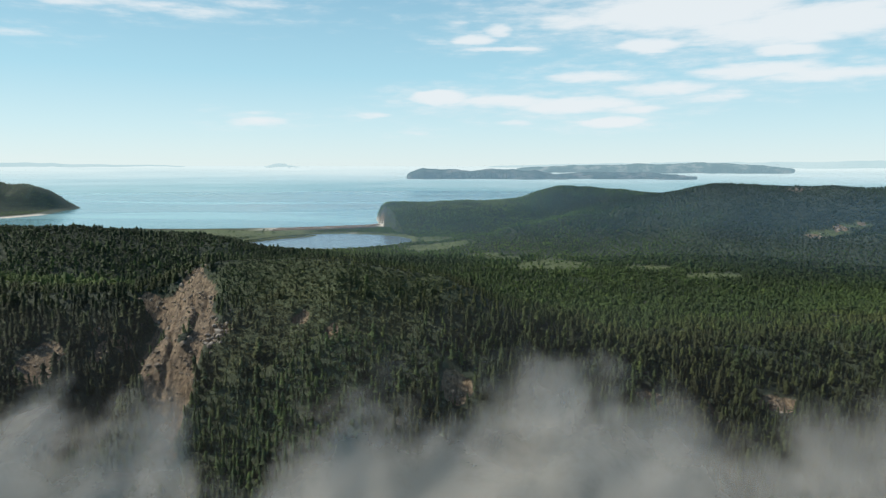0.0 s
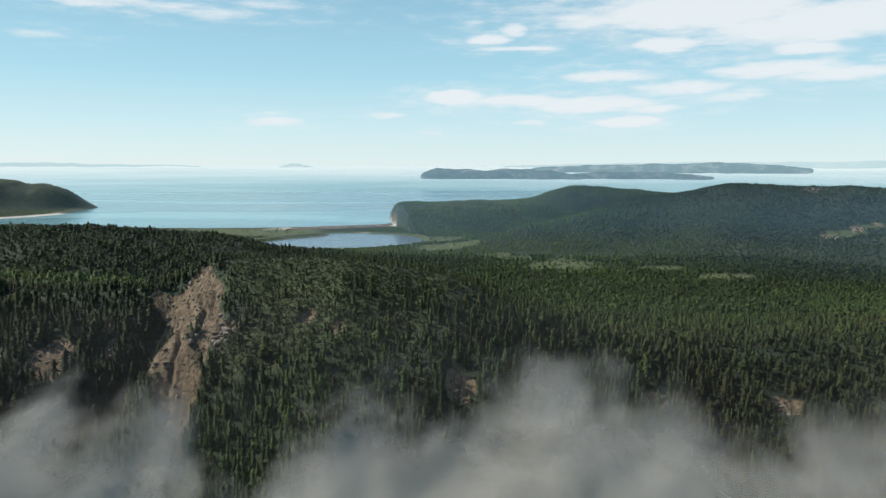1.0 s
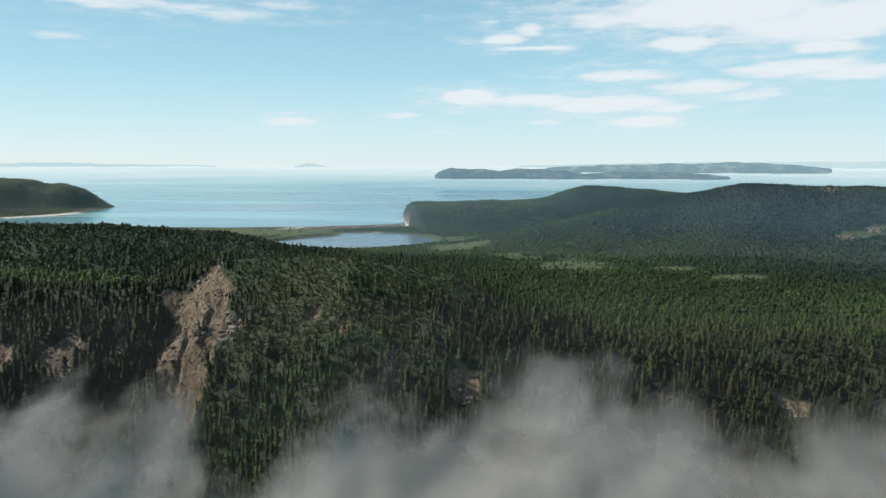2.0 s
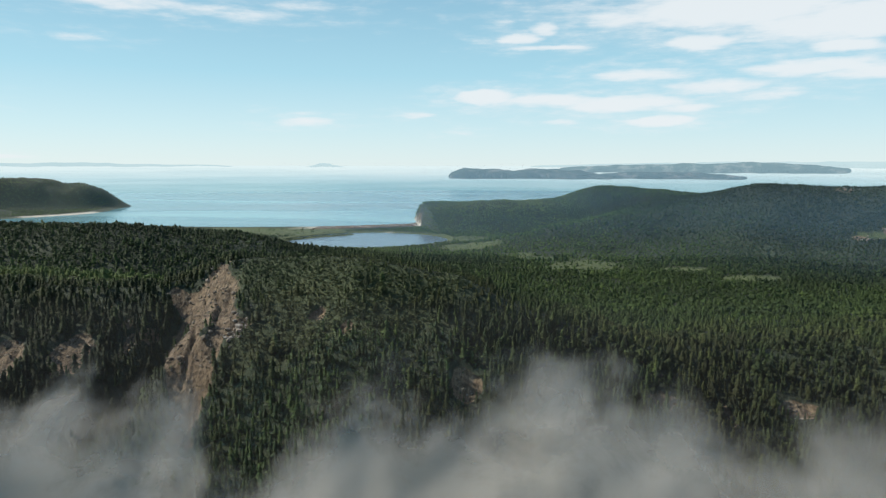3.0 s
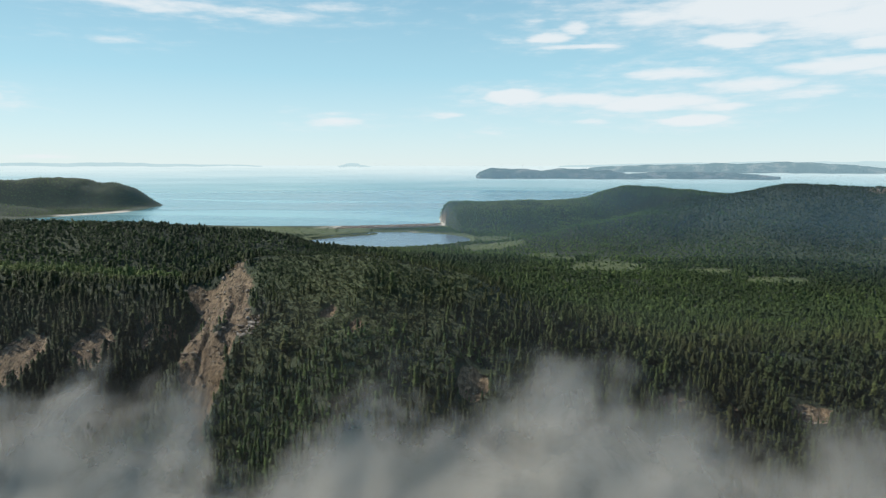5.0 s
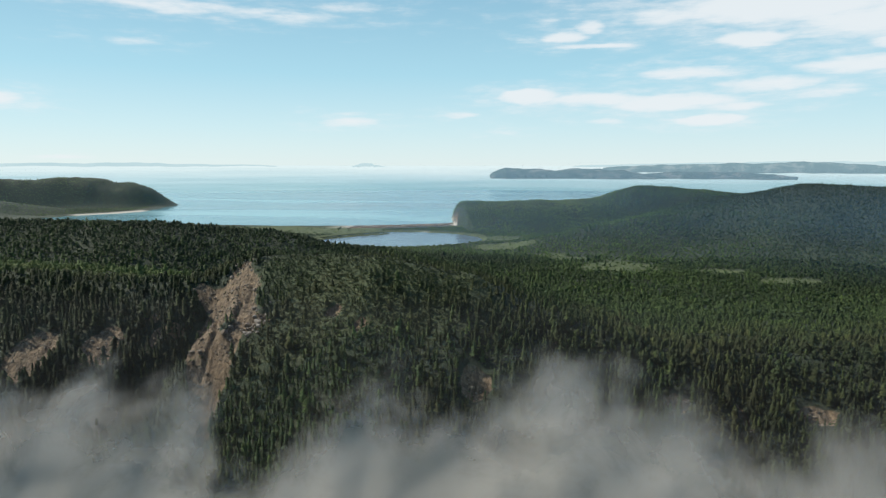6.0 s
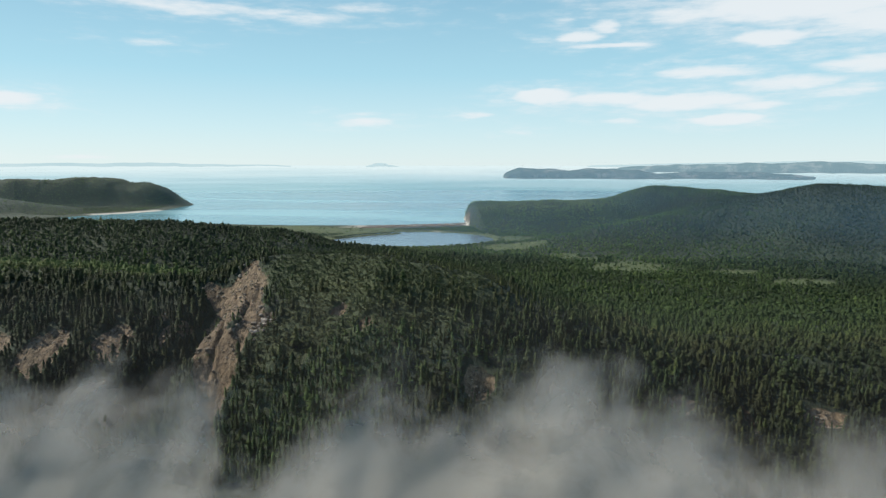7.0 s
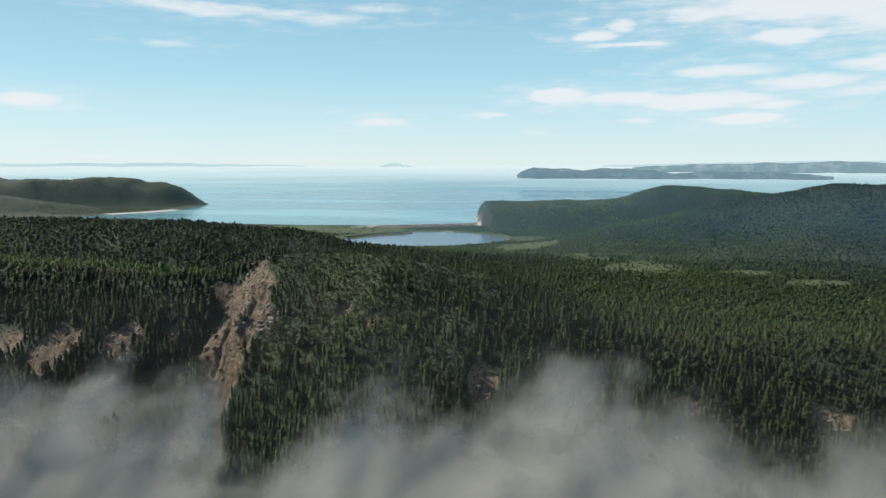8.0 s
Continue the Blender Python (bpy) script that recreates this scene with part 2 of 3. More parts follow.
# ---- land ----
def lattice(ix, iy, seed):
    h = (ix.astype(np.int64) * 374761393 + iy.astype(np.int64) * 668265263 + seed * 1442695041) & 0x7FFFFFFF
    h = ((h ^ (h >> 13)) * 1274126177) & 0x7FFFFFFF
    return ((h ^ (h >> 16)) & 0xFFFF) / 65535.0


def value_noise(x, y, seed):
    ix, iy = np.floor(x), np.floor(y)
    fx, fy = x - ix, y - iy
    fx, fy = fx * fx * (3 - 2 * fx), fy * fy * (3 - 2 * fy)
    a, b_ = lattice(ix, iy, seed), lattice(ix + 1, iy, seed)
    c, d = lattice(ix, iy + 1, seed), lattice(ix + 1, iy + 1, seed)
    return (a * (1 - fx) + b_ * fx) * (1 - fy) + (c * (1 - fx) + d * fx) * fy


def fbm(x, y, size, octaves=4, seed=0, gain=0.5):
    """Smooth noise from -1 to 1 with features of that size in metres."""
    total, amp, norm = 0, 1.0, 0
    for o in range(octaves):
        total = total + amp * (2 * value_noise(x / size * 2**o + 17.3 * o, y / size * 2**o + 5.1 * o, seed + o) - 1)
        norm += amp
        amp *= gain
    return total / norm


def step(a, b_, x):
    u = np.clip((x - a) / (b_ - a), 0, 1)
    return u * u * (3 - 2 * u)


def ridge(x, y, line, width, power=2.0):
    """A ridge along a line of (x, y, height): its height, falling off over the width on both sides."""
    best = np.full_like(x, -14.0)
    for (x0, y0, h0), (x1, y1, h1) in zip(line, line[1:]):
        ex, ey = x1 - x0, y1 - y0
        u = np.clip(((x - x0) * ex + (y - y0) * ey) / (ex * ex + ey * ey), 0, 1)
        d = np.hypot(x - x0 - u * ex, y - y0 - u * ey)
        best = np.maximum(best, (h0 + u * (h1 - h0) + 14) * np.exp(-((d / width) ** power)) - 14)
    return best


def softmax(a, b_, k):
    h = np.clip(0.5 + 0.5 * (a - b_) / k, 0, 1)
    return b_ * (1 - h) + a * h + k * h * (1 - h)


EDGE_X = (-900, -450, -314, -230, -190, -165, -145, -89, -57, 0, 40, 102, 167, 250, 400, 900)
EDGE_Y = (440, 410, 405, 385, 385, 395, 380, 378, 366, 356, 350, 352, 356, 350, 360, 420)
EDGE_Z = (66, 61, 59, 58, 60, 68, 78, 82, 83, 74, 56, 38, 35, 40, 46, 55)
COAST_X = (-4000, -1300, -900, -660, -527, -334, -164, -100, 600, 4000)
COAST_Y = (1560, 1500, 1440, 1400, 1398, 1428, 1508, 1560, 1750, 2100)
BAY_Y = (1400, 1611, 1694, 1782, 1900, 2060)     # the bay's western shore
BAY_X = (-1250, -1160, -1107, -1081, -1100, -1163)
LEFT_HILL = ((-900, 560, 82), (-620, 600, 75), (-380, 655, 71), (-295, 705, 60), (-215, 770, 34), (-150, 840, 10))
CAPE = ((-160, 1535, 44), (-40, 1500, 50), (75, 1500, 55), (180, 1530, 62), (290, 1550, 83), (400, 1530, 82), (560, 1500, 66))
RIGHT_HILL = ((430, 1330, 74), (496, 1190, 103), (640, 1150, 100), (900, 1100, 98), (1500, 1150, 100))
NOSE = ((440, 1180, 84), (406, 1140, 77), (317, 1140, 64), (266, 1121, 56), (217, 1108, 48), (149, 1095, 36), (85, 1085, 22), (30, 1080, 6))   # a low arm of the right hill towards the lake
KNOLL = ((900, 800, 78), (640, 880, 52), (540, 912, 36), (470, 935, 14))
HEADLAND = ((-1300, 2015, 76), (-1390, 1975, 93), (-1600, 1880, 97), (-2000, 1760, 102), (-2600, 1600, 103))
HEAD_SLOPE = ((-2400, 1480, 60), (-1800, 1560, 58), (-1500, 1610, 48), (-1330, 1650, 22))
LAKE = (-206, 1182)


def lake_shape(x, y):
    """Under 1 inside the lake."""
    u, v = (x - LAKE[0]) / 130, (y - LAKE[1]) / 110
    v = v - 0.3 * np.clip(-u - 0.3, 0, 1) * -1
    return np.hypot(u, v) + 0.09 * fbm(x, y, 70, 3, 41)


def scar_shape(x, y):
    """The bare slip at the spur's nose and the scree chutes along the bluff: 1 where bare."""
    w = fbm(x, y, 26, 4, 51, 0.65) * 7
    main = np.zeros_like(x)
    for x0, y0, x1, y1, wide0, wide1 in ((-148, 394, -150, 378, 3, 9), (-150, 378, -147, 354, 10, 20), (-147, 354, -137, 327, 22, 22), (-137, 327, -125, 298, 20, 10), (-125, 298, -121, 276, 9, 6), (-172, 381, -160, 374, 4, 6)):
        ex, ey = x1 - x0, y1 - y0
        u = np.clip(((x - x0) * ex + (y - y0) * ey) / (ex * ex + ey * ey), 0, 1)
        d = np.hypot(x - x0 - u * ex + w, y - y0 - u * ey)
        main = np.maximum(main, step(1.15, 0.75, d / (wide0 + u * (wide1 - wide0))))
    for cx, cy, rx, ry in ((-214, 338, 12, 16), (-252, 330, 18, 19), (-184, 346, 4, 9), (-300, 332, 24, 18), (6, 296, 8, 9), (-114, 327, 5, 9),
                           (104, 313, 6, 8), (132, 316, 4, 9), (170, 320, 11, 6), (-70, 331, 5, 6), (-52, 318, 3, 6), (-113, 329, 6, 8), (200, 345, 8, 4)):
        main = np.maximum(main, 0.95 * step(1.2, 0.6, np.hypot((x - cx + w) / rx, (y - cy) / ry)))
    main = main * (1 - step(1.1, 0.6, np.hypot((x + 157 + 0.4 * w) / 8, (y - 342) / 14)))
    return main * step(-0.62, -0.34, fbm(x, y * 0.6, 13, 3, 53))


def height(x, y):
    """The height of the land over the sea."""
    coast = np.interp(x, COAST_X, COAST_Y) + 14 * fbm(x, y, 160, 3, 7)
    inland = coast - y
    plain = np.clip(inland * 0.12, -10, 2.2) + step(40, 500, inland) * (1.2 + 1.6 * fbm(x, y, 220, 4, 3))
    # the bluff: an edge, a slope to the gorge before it, a long fall to the valley behind it
    ex, ez = np.interp(x, EDGE_X, EDGE_Y) + 9 * fbm(x, y * 0.4, 60, 3, 11), np.interp(x, EDGE_X, EDGE_Z)
    back, front = np.maximum(y - ex, 0), np.maximum(ex - y, 0)
    rib = fbm(x, y * 0.22, 34, 4, 21)
    bluff = (ez + 14) * (1 - step(-60, 480, back)) / (1 - step(-60, 480, 0.0)) - 14
    bluff = bluff - front * 0.52 - np.maximum(front - 62, 0) * 0.35 + rib * np.minimum(front * 0.14, 6.5) * step(0, 25, front)
    bluff = bluff + 2.2 * fbm(x, y, 70, 3, 5)
    ax = np.interp(y, (250, 313, 350, 395), (-176, -170, -160, -156))
    cut = np.exp(-(((x - ax) / 17) ** 2)) * step(402, 345, y) * 20
    bluff = bluff - cut
    bay = np.interp(y, BAY_Y, BAY_X) - x + 6 * fbm(x, y, 60, 3, 31)
    plain = np.maximum(plain, np.where(y < 2060, np.clip(bay * 0.12, -10, 2.4), -10))
    land = softmax(plain, bluff, 6)
    land = softmax(land, ridge(x, y, LEFT_HILL, 175) + 2.5 * fbm(x, y, 120, 4, 9), 8)
    end = step(-122, -154, x + 6 * fbm(x, y, 40, 3, 33) + 0.2 * (y - 1500))
    hills = softmax(ridge(x, y, CAPE, 200, 2.2) - 75 * end, ridge(x, y, RIGHT_HILL, 260, 1.7), 8)
    hills = softmax(hills, ridge(x, y, KNOLL, 120, 1.8), 6)
    hills = softmax(hills, ridge(x, y + 0.12 * np.abs(y - 1110), NOSE, 120, 1.7), 5)
    land = softmax(land, hills + np.clip(hills / 40, 0, 1) * (6.0 * fbm(x, y, 150, 5, 13) + 4.5 * fbm(x * 1.3, y * 0.7, 70, 3, 14)), 6)
    cape_head = ridge(x, y, HEADLAND, 140, 3.2)
    cape_head = cape_head + np.maximum(cape_head, 0) * (0.12 * fbm(x, y, 130, 4, 17) + 0.15 * fbm(x, y, 75, 4, 18, 0.55))
    land = softmax(land, cape_head, 4)
    land = softmax(land, ridge(x, y, HEAD_SLOPE, 120, 2.0), 5)
    lake = lake_shape(x, y)
    land = np.where(lake < 1.25, np.minimum(land, -3 + 5.0 * step(0.9, 1.25, lake) + 2.5 * step(1.1, 1.25, lake)), land)
    land = np.maximum(land, ridge(x, y, ((-350, 1150, 3.2), (-305, 1215, 3.4), (-250, 1262, 3.2)), 21))
    # the gorge and the country behind the drone
    land = np.where(y < 235, np.maximum(land, 2 + 45 * step(150, -500, y) + 6 * fbm(x, y, 120, 4, 19)), land)
    bare = scar_shape(x, y)
    land = land + 0.6 * fbm(x, y, 4.2, 2, 27) * step(560, 480, y) * step(225, 240, y)
    for crack in (((-148, 366, 6), (-141, 338, 7), (-133, 300, 6)), ((-139, 362, 3), (-128, 335, 4))):
        land = land - bare * np.maximum(ridge(x + 2.5 * fbm(x, y, 12, 3, 29), y, crack, 2.0) + 4, 0) * 0.4
    gully = fbm(x + 0.25 * y, y * 0.12, 11, 4, 25, 0.6)
    return land - 3.0 * bare + bare * (2.2 * fbm(x, y, 8, 4, 23) + 4.5 * gully), bare


def slope_of(x, y):
    z, _ = height(x, y)
    return np.hypot(height(x + 3, y)[0] - z, height(x, y + 3)[0] - z) / 3


def numbers_mesh(name, co, faces, mats, attributes=(), index=None, smooth=False):
    """A mesh from arrays of corners and of triangles or quads."""
    me = bpy.data.meshes.new(name)
    n, k = faces.shape
    me.vertices.add(len(co))
    me.vertices.foreach_set("co", np.ascontiguousarray(co, np.float32).ravel())
    me.loops.add(n * k)
    me.loops.foreach_set("vertex_index", np.ascontiguousarray(faces, np.int32).ravel())
    me.polygons.add(n)
    me.polygons.foreach_set("loop_start", np.arange(0, n * k, k, dtype=np.int32))
    if index is not None:
        me.polygons.foreach_set("material_index", np.ascontiguousarray(index, np.int32))
    me.polygons.foreach_set("use_smooth", np.full(n, smooth))
    for key, values in attributes:
        me.attributes.new(key, "FLOAT", "POINT").data.foreach_set("value", np.ascontiguousarray(values, np.float32))
    for m in mats:
        me.materials.append(m)
    me.update(calc_edges=True)
    return me


def grid_faces(rows, cols, wrap=False):
    i, j = np.meshgrid(np.arange(rows - 1), np.arange(cols if wrap else cols - 1), indexing="ij")
    i, j = i.ravel(), j.ravel()
    k = (j + 1) % cols
    return np.stack([i * cols + j, i * cols + k, (i + 1) * cols + k, (i + 1) * cols + j], 1)[:, ::-1]


MID = (20.0, -2.6)   # the middle of the flight, on the ground
fine = np.arange(-48, 38.01, 0.17)
turn = np.radians(np.concatenate([fine, np.arange(42, 311, 4.0)]))
reach = np.concatenate([[0.5, 50, 100, 140, 170, 190], 200 * 1.01 ** np.arange(33), 277 * 1.0052 ** np.arange(1, 97), 456 * 1.0105 ** np.arange(1, 137), 1910 * 1.006 ** np.arange(1, 42), 2450 * 1.03 ** np.arange(19)])
rr, tt = np.meshgrid(reach, turn, indexing="ij")
gx, gy = (MID[0] + rr * np.sin(tt)).ravel(), (MID[1] + rr * np.cos(tt)).ravel()
gz, bare = height(gx, gy)
inland = np.interp(gx, COAST_X, COAST_Y) - gy
bar = inland + 5 * fbm(gx, gy, 50, 3, 71)
sand = step(85, 60, bar) * step(-420, -330, gx) * step(-120, -140, gx)
sand = np.maximum(sand, np.exp(-(((lake_shape(gx, gy) - 1.12) / 0.035) ** 2)) * step(0.0, 0.4, fbm(gx, gy, 80, 2, 73)) * 0.8)
sand = np.maximum(sand, step(1.2, 0.7, np.hypot((gx + 133) / 16, (gy - 1462) / 22)))
sand = sand * step(6, 4, gz)
west = np.interp(gy, BAY_Y, BAY_X) - gx
sand = np.maximum(sand, step(30, 20, west) * step(-20, -8, west) * step(1590, 1620, gy) * step(1830, 1780, gy))


def grass_of(x, y):
    g = np.zeros_like(x)
    for cx, cy, rx, ry in ((-262, 446, 90, 30), (-157, 342, 7, 13), (146, 872, 52, 52), (85, 935, 30, 22), (60, 960, 26, 18), (322, 785, 42, 26), (266, 846, 30, 24), (-12, 1056, 50, 40), (555, 945, 30, 9), (600, 958, 26, 8), (-360, 1290, 110, 90), (-480, 1300, 120, 70), (-20, 1180, 40, 50)):
        g = np.maximum(g, step(1.25, 0.7, np.hypot((x - cx) / rx, (y - cy) / ry) + 0.55 * fbm(x, y, 45, 5, 61, 0.65)))
    return np.maximum(g, step(1.35, 1.2, lake_shape(x, y)))


def scrub_of(x, y):
    """The spur's sunny face, where scrub takes the place of tall trees."""
    return step(1.3, 0.6, np.hypot((x + 62) / 66, (y - 345) / 42) + 0.6 * fbm(x, y, 34, 4, 69))


grass = np.maximum(0.1 * step(1440, 1500, gy) * step(-1000, -1150, gx), np.maximum(np.maximum(0.65 * grass_of(gx, gy), 0.32 * scrub_of(gx, gy)), 0.12 * step(0.05, 0.5, fbm(gx, gy, 75, 4, 63))))
knob = np.zeros_like(gx)
for kx, ky, kr in ((529, 936, 13), (577, 957, 11), (612, 962, 6), (-191, 358, 5), (-178, 354, 6), (600, 1128, 16)):
    knob = np.maximum(knob, step(1.3, 0.5, np.hypot((gx - kx) / kr, (gy - ky) / kr) + 0.5 * fbm(gx, gy, 12, 3, 65)))
crag = step(-128, -139, gx + 5 * fbm(gx, gy, 20, 3, 75) + 0.2 * (gy - 1500)) * step(-205, -190, gx) * step(1440, 1470, gy) * step(1620, 1600, gy) * step(3, 6, gz) * step(48, 42, gz)
rock = np.maximum(np.maximum(bare, knob), 0.6 * crag)
ground = new("ground", numbers_mesh("ground", np.stack([gx, gy, gz], 1), grid_faces(len(reach), len(turn), True), [GROUND],
                                    (("rock", rock), ("grass", grass), ("sand", np.clip(sand, 0, 1))), smooth=True))
tagged(ground, "hilly taiga ground with moss, meadows and bare brown scree", "ground", kind="structure")


# ---- water ----
def sea_level(r):
    """The sea, flat to the islands; its last reaches are drawn in towards the eye's level, the horizon."""
    q = np.clip(r - 3600, 0, 1240)
    far = 3600 + q * 1250 / (1250 - q)
    return np.where(r > 3600, EYE * (1 - r / far), 0.0)


sea_turn = np.radians(np.arange(0, 360, 2.0))
sea_reach = np.concatenate([[700, 1000, 1400, 1800, 2200, 2600, 3000, 3400, 3600], np.arange(3660, 4840, 30.0), [4840]])
sr, st = np.meshgrid(sea_reach, sea_turn, indexing="ij")
sz = sea_level(sr)
sea_co = np.stack([MID[0] + sr * np.sin(st), MID[1] + sr * np.cos(st), sz], -1)
near_rows = int((sea_reach <= 3600).sum())
sea = new("sea", numbers_mesh("sea", sea_co[:near_rows].reshape(-1, 3), grid_faces(near_rows, len(sea_turn), True), [SEA], smooth=True))
glowing_far_sea = new("backdrop", numbers_mesh("backdrop", sea_co[near_rows - 1:].reshape(-1, 3), grid_faces(len(sea_reach) - near_rows + 1, len(sea_turn), True), [FAR_SEA], smooth=True))
tagged(glowing_far_sea, "far sea up to the horizon, haze and sky reflection painted as glow", "sea", kind="structure")
tagged(sea, "calm pale blue sea with faint wind streaks reaching the horizon", "sea", kind="structure")
a = np.linspace(0, 2 * np.pi, 73)[:-1]
disc = np.concatenate([[[LAKE[0], LAKE[1], 0.6]], np.stack([LAKE[0] + 190 * np.cos(a), LAKE[1] + 185 * np.sin(a), np.full(72, 0.6)], 1)])
k = np.arange(72)
lake = new("lake", numbers_mesh("lake", disc, np.stack([np.zeros(72, int), 1 + k, 1 + (k + 1) % 72], 1), [POND]))
tagged(lake, "still grey-blue lagoon lake behind a shingle bar", "lake", kind="structure")


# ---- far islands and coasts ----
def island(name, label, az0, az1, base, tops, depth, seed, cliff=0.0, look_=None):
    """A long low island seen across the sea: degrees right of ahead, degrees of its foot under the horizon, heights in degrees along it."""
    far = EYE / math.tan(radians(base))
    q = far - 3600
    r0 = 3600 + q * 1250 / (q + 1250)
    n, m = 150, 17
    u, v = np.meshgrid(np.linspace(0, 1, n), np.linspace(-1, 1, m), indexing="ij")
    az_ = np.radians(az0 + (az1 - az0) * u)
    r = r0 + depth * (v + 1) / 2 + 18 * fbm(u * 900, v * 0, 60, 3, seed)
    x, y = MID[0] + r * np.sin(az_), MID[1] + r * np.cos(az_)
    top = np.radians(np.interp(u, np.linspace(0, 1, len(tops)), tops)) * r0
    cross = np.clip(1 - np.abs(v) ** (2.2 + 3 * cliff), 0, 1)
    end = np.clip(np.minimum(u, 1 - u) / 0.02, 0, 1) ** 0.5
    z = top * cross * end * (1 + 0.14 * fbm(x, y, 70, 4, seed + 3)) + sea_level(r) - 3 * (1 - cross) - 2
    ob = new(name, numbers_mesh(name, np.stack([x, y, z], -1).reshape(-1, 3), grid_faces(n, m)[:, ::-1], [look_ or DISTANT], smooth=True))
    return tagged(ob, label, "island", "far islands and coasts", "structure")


# islands and coasts whose material glows in place of haze
island("backdrop", "long wooded island with low cliffs, haze painted as blue glow", -3.4, 10.5, 1.16, (.2, .76, .68, .66, .46, .7, .64, .6, .58, .3, .1), 150, 101, 1)
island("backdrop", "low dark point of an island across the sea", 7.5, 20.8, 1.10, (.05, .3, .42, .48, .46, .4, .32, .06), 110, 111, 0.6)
island("backdrop", "larger hilly island behind the first, haze painted as paler blue glow", 6.0, 27.8, 0.6, (.1, .26, .36, .42, .48, .54, .56, .64, .52, .4, .05), 130, 121, 0, BEYOND)
island("backdrop", "faint coast on the horizon, haze painted as glow", -46, -21.3, 0.14, (.2, .22, .2, .26, .28, .2, .1, .06), 20, 131, 0, FAINT)
island("backdrop", "tiny islet on the horizon, haze painted as glow", -15.3, -12.3, 0.16, (.05, .26, .28, .12, .02), 20, 141, 0, FAINT)
island("backdrop", "faint coast on the horizon, haze painted as glow", 3.5, 42, 0.14, (.1, .25, .38, .42, .42, .5, .55, .55), 20, 151, 0, FAINT)


# ---- haze sheets ----
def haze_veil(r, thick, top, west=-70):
    """A thin curved sheet standing in for haze in the air, clear at its foot; it thins out towards that bearing in the
    west.
    """
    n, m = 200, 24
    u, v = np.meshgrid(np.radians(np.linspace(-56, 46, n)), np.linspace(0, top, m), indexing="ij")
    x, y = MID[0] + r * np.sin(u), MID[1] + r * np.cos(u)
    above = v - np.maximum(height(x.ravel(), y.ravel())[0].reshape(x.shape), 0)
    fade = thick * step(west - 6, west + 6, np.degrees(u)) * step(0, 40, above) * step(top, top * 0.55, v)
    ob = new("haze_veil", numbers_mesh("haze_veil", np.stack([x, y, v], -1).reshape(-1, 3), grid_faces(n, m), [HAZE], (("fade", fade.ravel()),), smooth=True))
    return tagged(ob, "thin blue sheet standing in for haze over the valley and bay", "haze", "sea haze", "stuff")


# sheets added to lift the dark tones of valley, hills and cape
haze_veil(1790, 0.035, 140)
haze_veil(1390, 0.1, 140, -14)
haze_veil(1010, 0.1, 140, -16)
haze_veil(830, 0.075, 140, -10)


# ---- trees ----
def star_cone(z0, z1, radius, points, rng):
    """One ragged tier of branches: a drooping star with its tip on the trunk."""
    k = points * 2
    a = np.arange(k) * np.pi / points + rng.uniform(0, 6.28)
    r = np.where(np.arange(k) % 2 == 0, 1.0, 0.45) * radius * rng.uniform(0.65, 1.3, k)
    ring = np.stack([r * np.cos(a), r * np.sin(a), z0 + (z1 - z0) * rng.uniform(-0.15, 0.3, k)], 1)
    co = np.concatenate([[[rng.uniform(-.02, .02), rng.uniform(-.02, .02), z1]], ring])
    i = np.arange(k)
    return co, np.stack([np.zeros(k, int), 1 + i, 1 + (i + 1) % k], 1)


def joined(pieces):
    co, fa, n = [], [], 0
    for c, f in pieces:
        co.append(c), fa.append(f + n)
        n += len(c)
    return np.concatenate(co), np.concatenate(fa)


def trunk_shape(top, radius, sides=4):
    a = np.arange(sides) * 2 * np.pi / sides
    low = np.stack([radius * np.cos(a), radius * np.sin(a), np.full(sides, -0.1)], 1)
    i = np.arange(sides)
    return np.concatenate([low, [[0, 0, top]]]), np.stack([i, (i + 1) % sides, np.full(sides, sides)], 1)


def conifer_crown(seed, tiers, points, slim):
    """A larch or spruce crown one unit high."""
    rng = np.random.default_rng(seed)
    edges = np.linspace(0.1, 0.88, tiers)
    out = []
    for z in edges:
        radius = slim * (1 - z) ** 0.42 * rng.uniform(0.7, 1.2)
        out.append(star_cone(z - 0.02, min(z + 1.5 / tiers, 1.0), radius, points, rng))
    return joined(out)


def bush_crown(seed, clumps):
    """A round, broken crown of many leaf clumps, one unit high."""
    rng = np.random.default_rng(seed)
    out = []
    for _ in range(clumps):
        d = rng.normal(size=3)
        d[2] = abs(d[2]) * 0.9
        d /= np.linalg.norm(d)
        c = d * rng.uniform(0.15, 0.36) + (0, 0, 0.36)
        co, fa = star_cone(-0.12, 0.16, rng.uniform(0.16, 0.27), 3, rng)
        spin = np.array(Vector((0, 0, 1)).rotation_difference(Vector(d)).to_matrix())
        out.append((co @ spin.T + c, fa))
    return joined(out)


def place_on(x, y):
    return height(x, y)[0] - 0.3


